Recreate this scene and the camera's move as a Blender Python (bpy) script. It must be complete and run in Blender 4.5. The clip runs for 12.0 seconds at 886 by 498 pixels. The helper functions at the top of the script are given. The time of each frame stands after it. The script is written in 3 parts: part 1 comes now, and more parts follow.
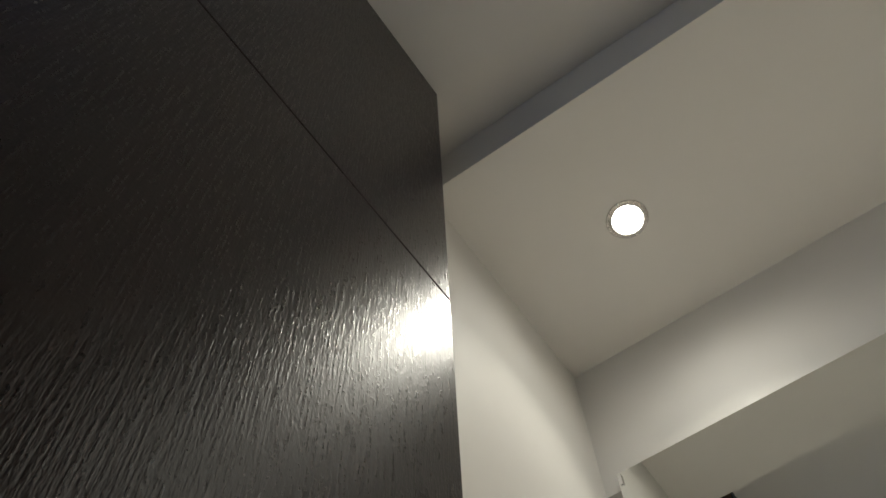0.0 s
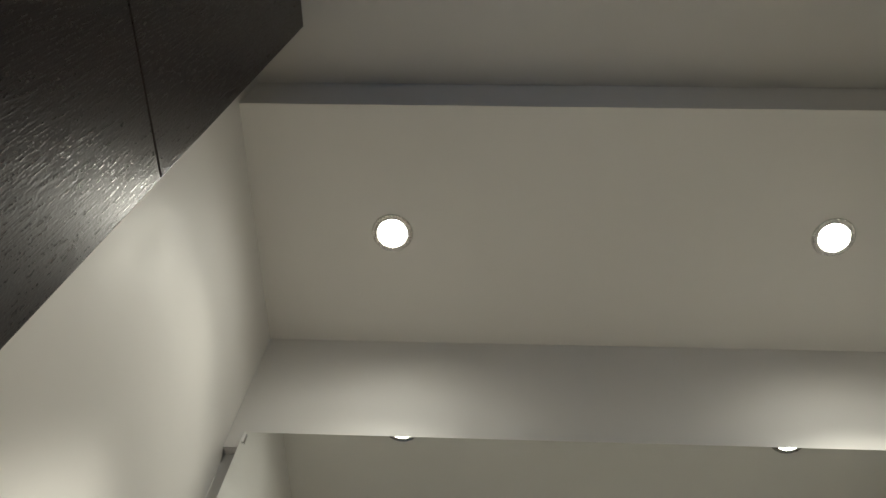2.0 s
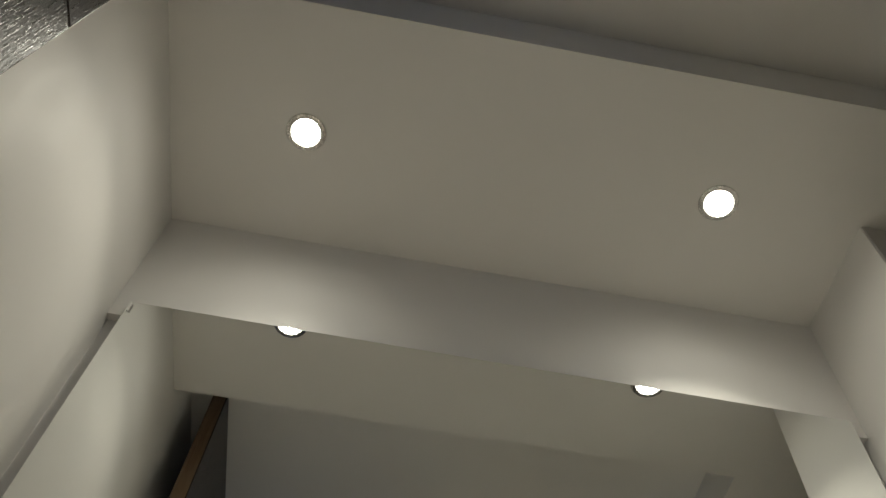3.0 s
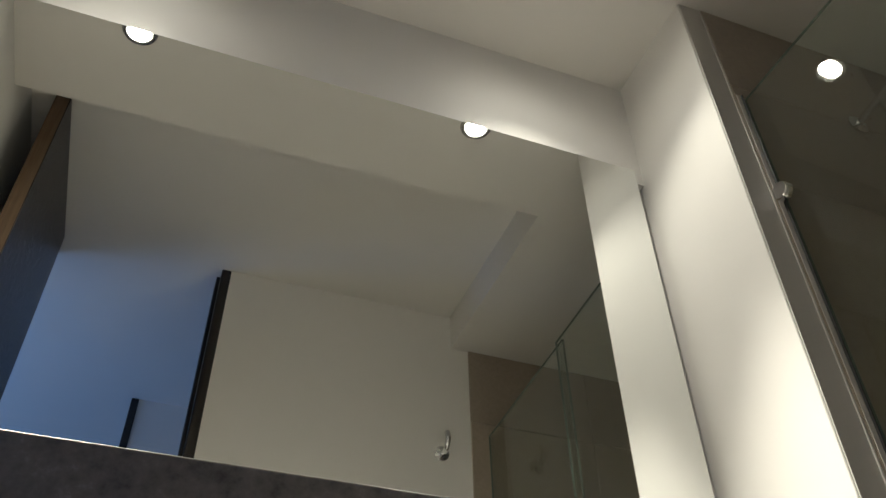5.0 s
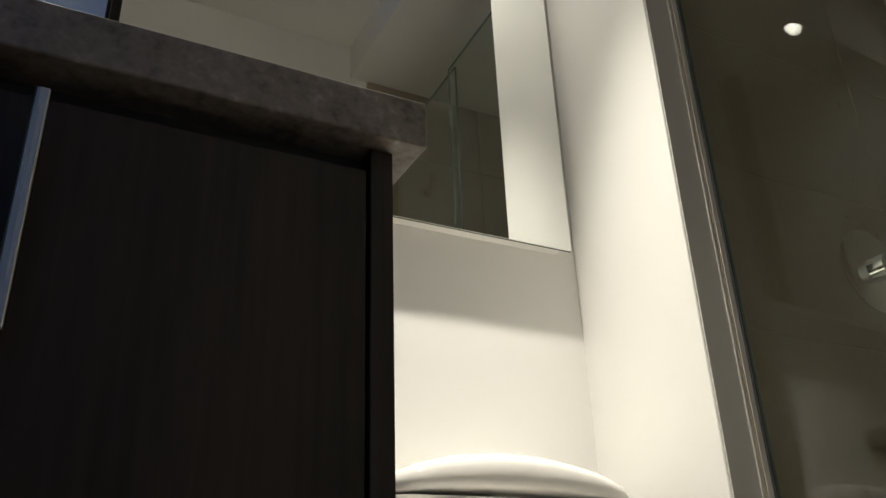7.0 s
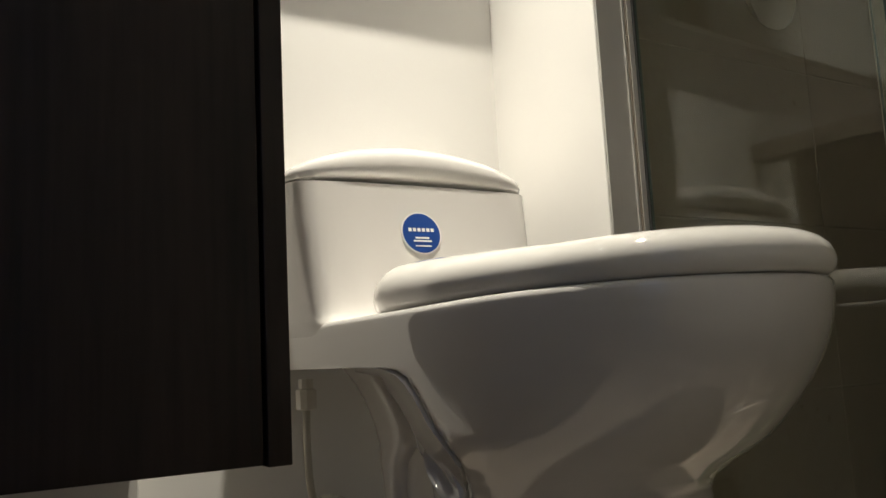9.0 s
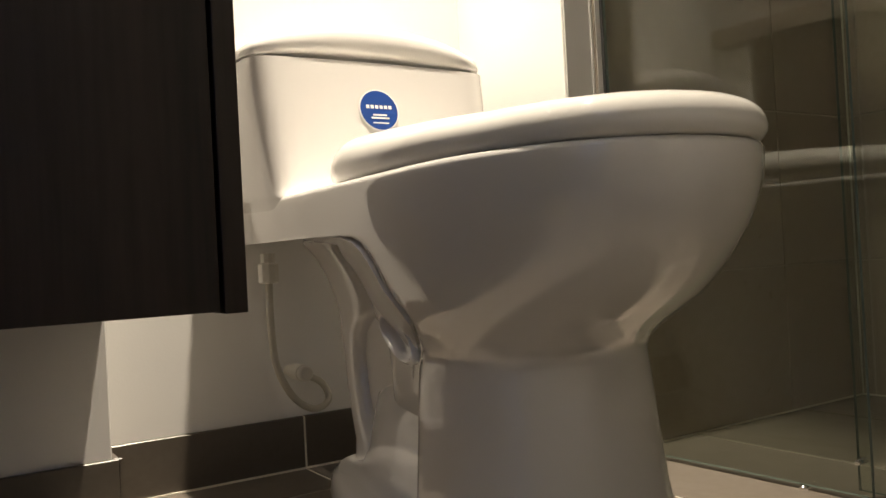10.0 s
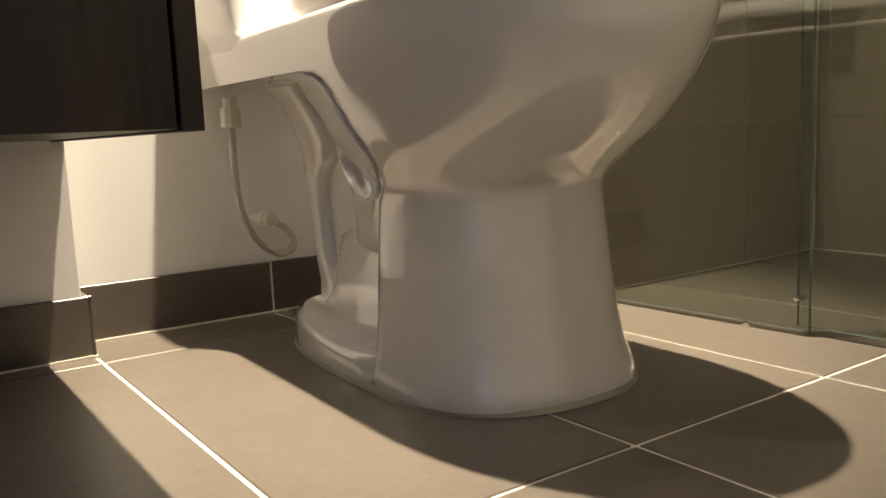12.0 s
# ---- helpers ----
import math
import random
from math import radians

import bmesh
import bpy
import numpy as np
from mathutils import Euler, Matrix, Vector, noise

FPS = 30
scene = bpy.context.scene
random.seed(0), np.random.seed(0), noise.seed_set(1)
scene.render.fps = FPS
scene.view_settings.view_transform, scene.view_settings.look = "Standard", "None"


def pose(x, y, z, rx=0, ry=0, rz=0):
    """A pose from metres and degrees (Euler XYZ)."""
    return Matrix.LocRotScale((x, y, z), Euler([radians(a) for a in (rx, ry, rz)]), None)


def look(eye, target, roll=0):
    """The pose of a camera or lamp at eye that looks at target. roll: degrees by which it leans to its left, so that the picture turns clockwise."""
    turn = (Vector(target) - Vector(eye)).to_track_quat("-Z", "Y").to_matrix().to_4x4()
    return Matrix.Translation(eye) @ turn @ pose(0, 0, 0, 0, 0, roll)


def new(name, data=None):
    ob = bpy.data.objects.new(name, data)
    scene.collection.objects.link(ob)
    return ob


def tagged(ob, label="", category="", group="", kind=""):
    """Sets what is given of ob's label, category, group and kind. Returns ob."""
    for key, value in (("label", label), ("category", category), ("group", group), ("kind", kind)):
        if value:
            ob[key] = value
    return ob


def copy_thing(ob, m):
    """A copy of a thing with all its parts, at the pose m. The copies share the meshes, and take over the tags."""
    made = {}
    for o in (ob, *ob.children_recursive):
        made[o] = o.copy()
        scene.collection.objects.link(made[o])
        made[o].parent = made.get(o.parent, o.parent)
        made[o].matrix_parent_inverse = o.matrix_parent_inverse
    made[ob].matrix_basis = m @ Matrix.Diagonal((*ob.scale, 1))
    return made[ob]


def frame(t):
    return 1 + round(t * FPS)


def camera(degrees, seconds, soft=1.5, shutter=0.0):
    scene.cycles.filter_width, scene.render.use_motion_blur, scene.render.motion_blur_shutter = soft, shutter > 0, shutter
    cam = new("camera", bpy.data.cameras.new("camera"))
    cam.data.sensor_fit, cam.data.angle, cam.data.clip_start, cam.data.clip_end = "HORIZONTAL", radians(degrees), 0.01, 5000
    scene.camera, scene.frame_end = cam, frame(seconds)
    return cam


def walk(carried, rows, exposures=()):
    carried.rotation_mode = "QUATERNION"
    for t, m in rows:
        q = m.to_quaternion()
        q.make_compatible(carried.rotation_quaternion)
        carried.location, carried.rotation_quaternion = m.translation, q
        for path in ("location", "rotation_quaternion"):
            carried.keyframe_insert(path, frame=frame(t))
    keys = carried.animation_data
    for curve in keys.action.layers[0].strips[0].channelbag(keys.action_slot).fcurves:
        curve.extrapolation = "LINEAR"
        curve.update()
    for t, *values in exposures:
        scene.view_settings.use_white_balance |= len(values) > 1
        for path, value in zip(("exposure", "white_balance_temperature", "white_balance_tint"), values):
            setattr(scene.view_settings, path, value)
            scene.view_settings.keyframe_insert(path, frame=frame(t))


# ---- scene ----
cam = camera(56.1, 12.0)
PATH = [
    (0, (0.371, -1.07, 0.917), (-0.134, -0.284, 2.686), -3.2),
    (0.5, (0.395, -1.052, 0.93), (-0.032, -0.241, 2.708), 1.6),
    (1, (0.441, -1.039, 0.899), (0.095, -0.204, 2.683), 5.5),
    (1.5, (0.477, -1.02, 0.89), (0.21, -0.154, 2.672), 8.5),
    (2, (0.493, -1.016, 0.86), (0.369, -0.093, 2.63), 7.6),
    (2.5, (0.533, -1.013, 0.825), (0.48, -0.037, 2.571), 8.5),
    (3, (0.545, -1.015, 0.798), (0.614, 0.039, 2.497), 6.5),
    (3.2, (0.552, -1.013, 0.787), (0.67, 0.076, 2.461), 5.5),
    (4.8, (0.543, -1.077, 0.652), (1.043, 0.29, 2.020), -0.9),
    (5, (0.544, -1.080, 0.630), (1.085, 0.31, 1.963), -1.1),
    (5.5, (0.543, -1.096, 0.589), (1.176, 0.347, 1.821), -1.3),
    (6, (0.556, -1.107, 0.544), (1.272, 0.393, 1.656), -1.8),
    (6.5, (0.564, -1.122, 0.499), (1.342, 0.43, 1.493), -2.2),
    (7, (0.566, -1.14, 0.454), (1.416, 0.454, 1.312), -2.2),
    (7.5, (0.569, -1.154, 0.417), (1.475, 0.475, 1.149), -2.3),
    (9.5, (0.57, -1.245, 0.353), (1.642, 0.439, 0.482), -3.1),
    (10, (0.569, -1.259, 0.332), (1.666, 0.413, 0.353), -3.0),
    (10.5, (0.566, -1.273, 0.313), (1.671, 0.392, 0.236), -2.6),
    (11, (0.567, -1.283, 0.301), (1.689, 0.364, 0.132), -2.6),
    (11.5, (0.568, -1.284, 0.293), (1.7, 0.348, 0.052), -2.7),
    (12, (0.568, -1.282, 0.288), (1.697, 0.344, 0.009), -2.5),
]
EXPOSURES = [(0, 0.15, 6050, 6), (1.5, 0.04, 5950, 5), (3.0, -0.25, 6200, 5), (5.0, 0.19, 6130, 6), (6.0, 0.19, 6150, 7), (7.5, -0.15, 6080, 6), (9.5, 0.13, 6400, 9), (10.0, 0.62, 6800, 11), (10.5, 1.05, 7030, 12), (11.0, 1.26, 7100, 12), (12, 1.4, 7150, 12)]
walk(cam, [(t, look(eye, target, roll)) for t, eye, target, roll in PATH], EXPOSURES)

# ---- world and lights ----
world = bpy.data.worlds.new("world")
scene.world = world
world.use_nodes = True
wn = world.node_tree.nodes
sky = wn.new("ShaderNodeTexSky")
sky.sky_type, sky.sun_disc = "NISHITA", False
sky.sun_elevation, sky.sun_rotation = radians(12), radians(150)
world.node_tree.links.new(sky.outputs[0], wn["Background"].inputs[0])
wn["Background"].inputs[1].default_value = 0.12

LOW, HIGH = 2.374, 2.515          # the two ceiling heights
BACK, FRONT = 0.022, -1.260       # wall behind the toilet, wall with the doorway
LAMPS = [(0.284, -0.262), (1.162, -0.265)]
RECESS = 0.024                    # the lamp sits this far up its can
# each lamp has a tight core, a ring of spill cut off by its can, and a weak glow beyond
for (lx, ly), core, width, ring in zip(LAMPS, (210, 310), (44, 41), (6.5, 17)):
    for watts, wide, soft, up in ((core, width, 0.8, RECESS - 0.006), (ring, 94, 0.6, 0.004), (1.8, 172, 0.8, 0.003)):
        data = bpy.data.lights.new("downlight_beam", "SPOT")
        data.energy, data.color = watts, (1.0, 0.90, 0.74)
        data.spot_size, data.spot_blend, data.shadow_soft_size = radians(wide), soft, 0.022
        lamp = new("downlight_beam", data)
        lamp.matrix_world = pose(lx, ly, LOW + up)

# daylight that enters the corridor by its window
data = bpy.data.lights.new("window_daylight", "AREA")
data.shape, data.size, data.size_y = "RECTANGLE", 0.72, 1.1
data.energy, data.color = 11.5, (0.27, 0.47, 1.0)
lamp = new("window_daylight", data)
lamp.matrix_world = look((-1.42, -1.82, 1.45), (0.0, -2.2, 2.2))

# ---- materials ----


def material(name, base, rough=0.5, metal=0.0, **more):
    m = bpy.data.materials.new(name)
    m.use_nodes = True
    b = m.node_tree.nodes["Principled BSDF"]
    b.inputs["Base Color"].default_value = (*base, 1)
    b.inputs["Roughness"].default_value = rough
    b.inputs["Metallic"].default_value = metal
    for key, value in more.items():
        b.inputs[key.replace("_", " ")].default_value = value
    return m


def node(m, kind, **values):
    n = m.node_tree.nodes.new(kind)
    for key, value in values.items():
        n.inputs[key.replace("_", " ")].default_value = value
    return n


def coords(m, scale=(1, 1, 1), offset=None):
    tc = m.node_tree.nodes.new("ShaderNodeTexCoord")
    mp = m.node_tree.nodes.new("ShaderNodeMapping")
    mp.inputs["Scale"].default_value = scale
    m.node_tree.links.new(tc.outputs["Object"], mp.inputs["Vector"])
    if offset is not None:
        m.node_tree.links.new(offset, mp.inputs["Location"])
    return mp.outputs[0]


def noise_tex(m, vec, scale, detail=4.0, rough=0.55):
    n = node(m, "ShaderNodeTexNoise", Scale=scale, Detail=detail, Roughness=rough)
    m.node_tree.links.new(vec, n.inputs["Vector"])
    return n.outputs["Fac"]


def ramp(m, fac, stops):
    n = m.node_tree.nodes.new("ShaderNodeValToRGB")
    e = n.color_ramp.elements
    while len(e) < len(stops):
        e.new(0.5)
    for i, (p, c) in enumerate(stops):
        e[i].position = p
        e[i].color = (*c, 1) if len(c) == 3 else c
    m.node_tree.links.new(fac, n.inputs["Fac"])
    return n.outputs["Color"]


def spread(m, fac, lo, hi):
    n = node(m, "ShaderNodeMapRange", To_Min=lo, To_Max=hi)
    n.inputs["From Min"].default_value, n.inputs["From Max"].default_value = 0.3, 0.7
    m.node_tree.links.new(fac, n.inputs["Value"])
    return n.outputs[0]


def into(m, key, socket):
    m.node_tree.links.new(socket, m.node_tree.nodes["Principled BSDF"].inputs[key])


def bump(m, height, strength, distance=0.001):
    b = node(m, "ShaderNodeBump", Strength=strength, Distance=distance)
    m.node_tree.links.new(height, b.inputs["Height"])
    into(m, "Normal", b.outputs[0])


def painted(name, base, rough=0.62):
    """Rolled wall paint: faint unevenness of tone and an orange-peel relief."""
    m = material(name, base, rough)
    v = coords(m)
    lo = tuple(c * 0.965 for c in base)
    into(m, "Base Color", ramp(m, noise_tex(m, v, 2.6, 6), [(0.3, lo), (0.7, base)]))
    into(m, "Roughness", spread(m, noise_tex(m, v, 9.0), rough - 0.07, rough + 0.06))
    bump(m, noise_tex(m, v, 260.0, 3), 0.16, 0.0008)
    return m


WHITE = painted("white_paint", (0.83, 0.815, 0.785))
CEIL = painted("ceiling_paint", (0.76, 0.745, 0.71), 0.8)


def wood(name, dark, light, across, along, rough, relief, gloss, cut=4.0):
    """Dark-stained veneer: upright broken pores over broad streaks."""
    m = material(name, dark, rough, Specular_IOR_Level=gloss)
    rnd = m.node_tree.nodes.new("ShaderNodeObjectInfo").outputs["Random"]
    columns = noise_tex(m, coords(m, (across, across, along), rnd), 1.0, 2, 0.5)
    breaks = noise_tex(m, coords(m, (across * 0.9, across * 0.9, along * cut), rnd), 1.0, 1, 0.5)
    chop = node(m, "ShaderNodeMix", Factor=0.36)
    chop.data_type = "FLOAT"
    m.node_tree.links.new(columns, chop.inputs[2])
    m.node_tree.links.new(breaks, chop.inputs[3])
    pores = chop.outputs[0]
    streak = noise_tex(m, coords(m, (14, 14, 0.9), rnd), 1.0, 5, 0.6)
    mix = node(m, "ShaderNodeMix", Factor=0.45)
    mix.data_type = "FLOAT"
    m.node_tree.links.new(streak, mix.inputs[2])
    m.node_tree.links.new(pores, mix.inputs[3])
    into(m, "Base Color", ramp(m, mix.outputs[0], [(0.36, dark), (0.66, light)]))
    into(m, "Roughness", spread(m, pores, rough + 0.08, rough - 0.05))
    fine = noise_tex(m, coords(m, (across * 2.3, across * 2.3, along * 5.0), rnd), 1.0, 2, 0.5)
    both = node(m, "ShaderNodeMix", Factor=0.28)
    both.data_type = "FLOAT"
    m.node_tree.links.new(pores, both.inputs[2])
    m.node_tree.links.new(fine, both.inputs[3])
    bump(m, both.outputs[0], relief, 0.0012)
    return m


DOOR_WOOD = wood("wenge_veneer", (0.0062, 0.0030, 0.0028), (0.019, 0.0095, 0.0082), 410, 28, 0.29, 0.64, 0.33, 8.5)
EDGE_WOOD = wood("raw_door_edge", (0.10, 0.062, 0.034), (0.20, 0.13, 0.075), 150, 6, 0.5, 0.3, 0.4)
CAB_WOOD = wood("dark_oak_laminate", (0.0096, 0.0054, 0.0038), (0.037, 0.0205, 0.014), 130, 4, 0.45, 0.14, 0.33)
JAMB_WOOD = wood("stained_frame", (0.010, 0.0075, 0.007), (0.024, 0.018, 0.016), 130, 6, 0.38, 0.25, 0.4)

STONE = material("grey_brown_stone", (0.2, 0.175, 0.15), 0.42)
v = coords(STONE)
blot = noise_tex(STONE, v, 22, 8, 0.62)
fleck = noise_tex(STONE, v, 120, 4, 0.6)
mixn = node(STONE, "ShaderNodeMix", Factor=0.42)
mixn.data_type = "FLOAT"
STONE.node_tree.links.new(blot, mixn.inputs[2])
STONE.node_tree.links.new(fleck, mixn.inputs[3])
into(STONE, "Base Color", ramp(STONE, mixn.outputs[0], [(0.34, (0.06, 0.046, 0.038)), (0.47, (0.185, 0.155, 0.132)), (0.57, (0.24, 0.205, 0.178)), (0.68, (0.42, 0.38, 0.34))]))
into(STONE, "Roughness", spread(STONE, blot, 0.3, 0.5))
bump(STONE, fleck, 0.12, 0.0006)


def tile_stuff(name, lo, hi, rough):
    """Matt porcelain: fine speckle, a faint cloud, each tile a shade of its own."""
    m = material(name, hi, rough)
    v = coords(m)
    speck = noise_tex(m, v, 90.0, 3)
    rnd = m.node_tree.nodes.new("ShaderNodeObjectInfo").outputs["Random"]
    hue = node(m, "ShaderNodeHueSaturation")
    m.node_tree.links.new(ramp(m, speck, [(0.2, lo), (0.8, hi)]), hue.inputs["Color"])
    vary = node(m, "ShaderNodeMapRange", To_Min=0.95, To_Max=1.05)
    m.node_tree.links.new(rnd, vary.inputs["Value"])
    m.node_tree.links.new(vary.outputs[0], hue.inputs["Value"])
    into(m, "Base Color", hue.outputs[0])
    into(m, "Roughness", spread(m, noise_tex(m, v, 14.0, 3), rough - 0.03, rough + 0.05))
    bump(m, noise_tex(m, v, 340, 3), 0.10, 0.0005)
    return m


TILE = tile_stuff("taupe_porcelain", (0.133, 0.113, 0.091), (0.165, 0.140, 0.115), 0.34)
TILE_SHOWER = tile_stuff("light_taupe_wall_tile", (0.325, 0.273, 0.215), (0.385, 0.325, 0.26), 0.30)
TILE_WALL = tile_stuff("taupe_wall_tile", (0.086, 0.072, 0.058), (0.103, 0.086, 0.069), 0.30)
GROUT = painted("cream_grout", (0.76, 0.71, 0.60), 0.85)

GROUT_WALL = painted("taupe_wall_grout", (0.42, 0.37, 0.30), 0.85)
CERAMIC = material("glazed_white_ceramic", (0.71, 0.685, 0.655), 0.05, Specular_IOR_Level=0.65, Coat_Weight=1.0, Coat_Roughness=0.02)
into(CERAMIC, "Roughness", spread(CERAMIC, noise_tex(CERAMIC, coords(CERAMIC), 7.0), 0.02, 0.045))
SEAT = material("white_seat_plastic", (0.80, 0.775, 0.73), 0.16)
into(SEAT, "Roughness", spread(SEAT, noise_tex(SEAT, coords(SEAT), 12.0), 0.025, 0.05))
SILICONE = painted("yellowed_sealant", (0.36, 0.325, 0.26), 0.5)
CHROME = material("chrome", (0.85, 0.85, 0.86), 0.07, 1.0)
BRUSHED = material("brushed_steel", (0.47, 0.46, 0.44), 0.27, 1.0)
into(BRUSHED, "Roughness", spread(BRUSHED, noise_tex(BRUSHED, coords(BRUSHED, (300, 300, 4)), 1.0), 0.2, 0.36))
ALU = material("grey_anodised_aluminium", (0.60, 0.58, 0.555), 0.5, 0.3)
into(ALU, "Roughness", spread(ALU, noise_tex(ALU, coords(ALU, (200, 200, 6)), 1.0), 0.45, 0.58))
CAN = material("satin_grey_reflector", (0.20, 0.195, 0.185), 0.5, 0.4)
MIRROR = material("mirror_silver", (0.86, 0.875, 0.86), 0.0, 1.0)
MIRROR_EDGE = material("mirror_cut_edge", (0.10, 0.13, 0.12), 0.2)
GLASS = material("clear_glass", (0.93, 0.975, 0.95), 0.0, IOR=1.5, Transmission_Weight=1.0)
SCREEN_GLASS = bpy.data.materials.new("toughened_screen_glass")     # thin pane: clear, with gloss rising towards grazing
SCREEN_GLASS.use_nodes = True
tree = SCREEN_GLASS.node_tree
tree.nodes.remove(tree.nodes["Principled BSDF"])
clear, gloss, facing = (tree.nodes.new(kind) for kind in ("ShaderNodeBsdfTransparent", "ShaderNodeBsdfGlossy", "ShaderNodeLayerWeight"))
clear.inputs["Color"].default_value, gloss.inputs["Roughness"].default_value = (0.93, 0.955, 0.925, 1), 0.0
facing.inputs["Blend"].default_value = 0.5
rise, share, both = tree.nodes.new("ShaderNodeMath"), tree.nodes.new("ShaderNodeMath"), tree.nodes.new("ShaderNodeMixShader")
rise.operation, share.operation = "POWER", "MULTIPLY_ADD"
rise.inputs[1].default_value, share.inputs[1].default_value, share.inputs[2].default_value = 5.0, 0.96, 0.042
tree.links.new(facing.outputs["Facing"], rise.inputs[0])
tree.links.new(rise.outputs[0], share.inputs[0])
tree.links.new(share.outputs[0], both.inputs[0])
tree.links.new(clear.outputs[0], both.inputs[1])
tree.links.new(gloss.outputs[0], both.inputs[2])
tree.links.new(both.outputs[0], tree.nodes["Material Output"].inputs["Surface"])
GLASS_EDGE = material("green_glass_edge", (0.15, 0.19, 0.17), 0.08, IOR=1.5)
PLASTIC = material("white_nylon", (0.70, 0.67, 0.60), 0.35)
HOSE = material("braided_hose", (0.52, 0.49, 0.42), 0.42, 0.3)
wave = node(HOSE, "ShaderNodeTexWave", Scale=260.0)
HOSE.node_tree.links.new(coords(HOSE), wave.inputs["Vector"])
bump(HOSE, wave.outputs["Fac"], 0.5, 0.0008)
BLUE = material("blue_label", (0.012, 0.055, 0.26), 0.4)
PRINT = material("white_print", (0.78, 0.78, 0.78), 0.45)
# also blackens the board that stands for shade behind the vanity doors
RUBBER_AND_SHADE = material("black_gasket_and_shade", (0.02, 0.02, 0.02), 0.5)
SHOWER_DARK = material("grey_rubber_nozzles", (0.05, 0.05, 0.05), 0.45)
LENS = material("lit_lamp_lens", (1, 1, 1), 0.3)
LENS.node_tree.nodes["Principled BSDF"].inputs["Emission Color"].default_value = (1, 0.93, 0.80, 1)
LENS.node_tree.nodes["Principled BSDF"].inputs["Emission Strength"].default_value = 70.0

# ---- mesh helpers ----


def mesh_of(name, bm, mat, smooth=False):
    bmesh.ops.recalc_face_normals(bm, faces=bm.faces)
    data = bpy.data.meshes.new(name)
    bm.to_mesh(data)
    bm.free()
    data.materials.append(mat)
    if smooth:
        for p in data.polygons:
            p.use_smooth = True
        data.set_sharp_from_angle(angle=radians(48))
    return data


def part(name, bm, mat, parent=None, label="", smooth=False):
    ob = new(name, mesh_of(name, bm, mat, smooth))
    if parent is not None:
        ob.parent = parent
    if label:
        ob["label"] = label
    return ob


def box(x0, y0, z0, x1, y1, z1, bevel=0.0, steps=2, bm=None):
    own = bmesh.new()
    bmesh.ops.create_cube(own, size=1)
    for vert in own.verts:
        vert.co = Vector(((x0 + x1) / 2 + vert.co.x * (x1 - x0), (y0 + y1) / 2 + vert.co.y * (y1 - y0), (z0 + z1) / 2 + vert.co.z * (z1 - z0)))
    if bevel:
        bmesh.ops.bevel(own, geom=own.edges[:], offset=bevel, segments=steps, profile=0.5, affect="EDGES")
    if bm is None:
        return own
    tmp = bpy.data.meshes.new("tmp")
    own.to_mesh(tmp)
    own.free()
    bm.from_mesh(tmp)
    bpy.data.meshes.remove(tmp)
    return bm


def loft(rings, cap=True):
    """A closed skin over rings of equally many points."""
    bm = bmesh.new()
    rows = [[bm.verts.new(p) for p in ring] for ring in rings]
    n = len(rows[0])
    for a, b in zip(rows, rows[1:]):
        for i in range(n):
            bm.faces.new((a[i], a[(i + 1) % n], b[(i + 1) % n], b[i]))
    if cap:
        bm.faces.new(rows[0][::-1])
        bm.faces.new(rows[-1])
    return bm


def turned(profile, n=32, axis="z", at=(0, 0, 0)):
    """A solid of revolution from (radius, height) pairs."""
    rings = []
    for r, h in profile:
        ring = []
        for i in range(n):
            a = 2 * math.pi * i / n
            c, s = r * math.cos(a), r * math.sin(a)
            p = {"z": (c, s, h), "y": (c, h, s), "x": (h, c, s)}[axis]
            ring.append(Vector(p) + Vector(at))
        rings.append(ring)
    return loft(rings)


def tube(points, radius, n=12, fine=6):
    """A round tube along a smooth line through the points."""
    pts = [Vector(p) for p in points]
    line = []
    for i in range(len(pts) - 1):
        p0, p1, p2, p3 = pts[max(i - 1, 0)], pts[i], pts[i + 1], pts[min(i + 2, len(pts) - 1)]
        for k in range(fine):
            t = k / fine
            line.append(0.5 * (2 * p1 + (p2 - p0) * t + (2 * p0 - 5 * p1 + 4 * p2 - p3) * t**2 + (3 * p1 - p0 - 3 * p2 + p3) * t**3))
    line.append(pts[-1])
    rings, side = [], None
    for i, p in enumerate(line):
        d = (line[min(i + 1, len(line) - 1)] - line[max(i - 1, 0)]).normalized()
        if side is None:
            side = d.orthogonal().normalized()
        side = (side - d * side.dot(d)).normalized()
        other = d.cross(side)
        r = radius(i / (len(line) - 1)) if callable(radius) else radius
        rings.append([p + r * (math.cos(a) * side + math.sin(a) * other) for a in (2 * math.pi * k / n for k in range(n))])
    return loft(rings)


def structure(name, bm, mat, label, category):
    return tagged(part(name, bm, mat), label, category, kind="structure")


# ---- walls, floor, ceilings ----
END = -3.3                 # far side of the corridor
RIGHT = 1.47               # side of the toilet niche
SHOWER = 2.26              # far wall of the shower
NICHE = -0.266             # end of the niche's side wall
SHOWER_BACK = -0.272       # face of the tiles on the shower's back wall
DOOR_X0, DOOR_X1 = 0.068, 0.624

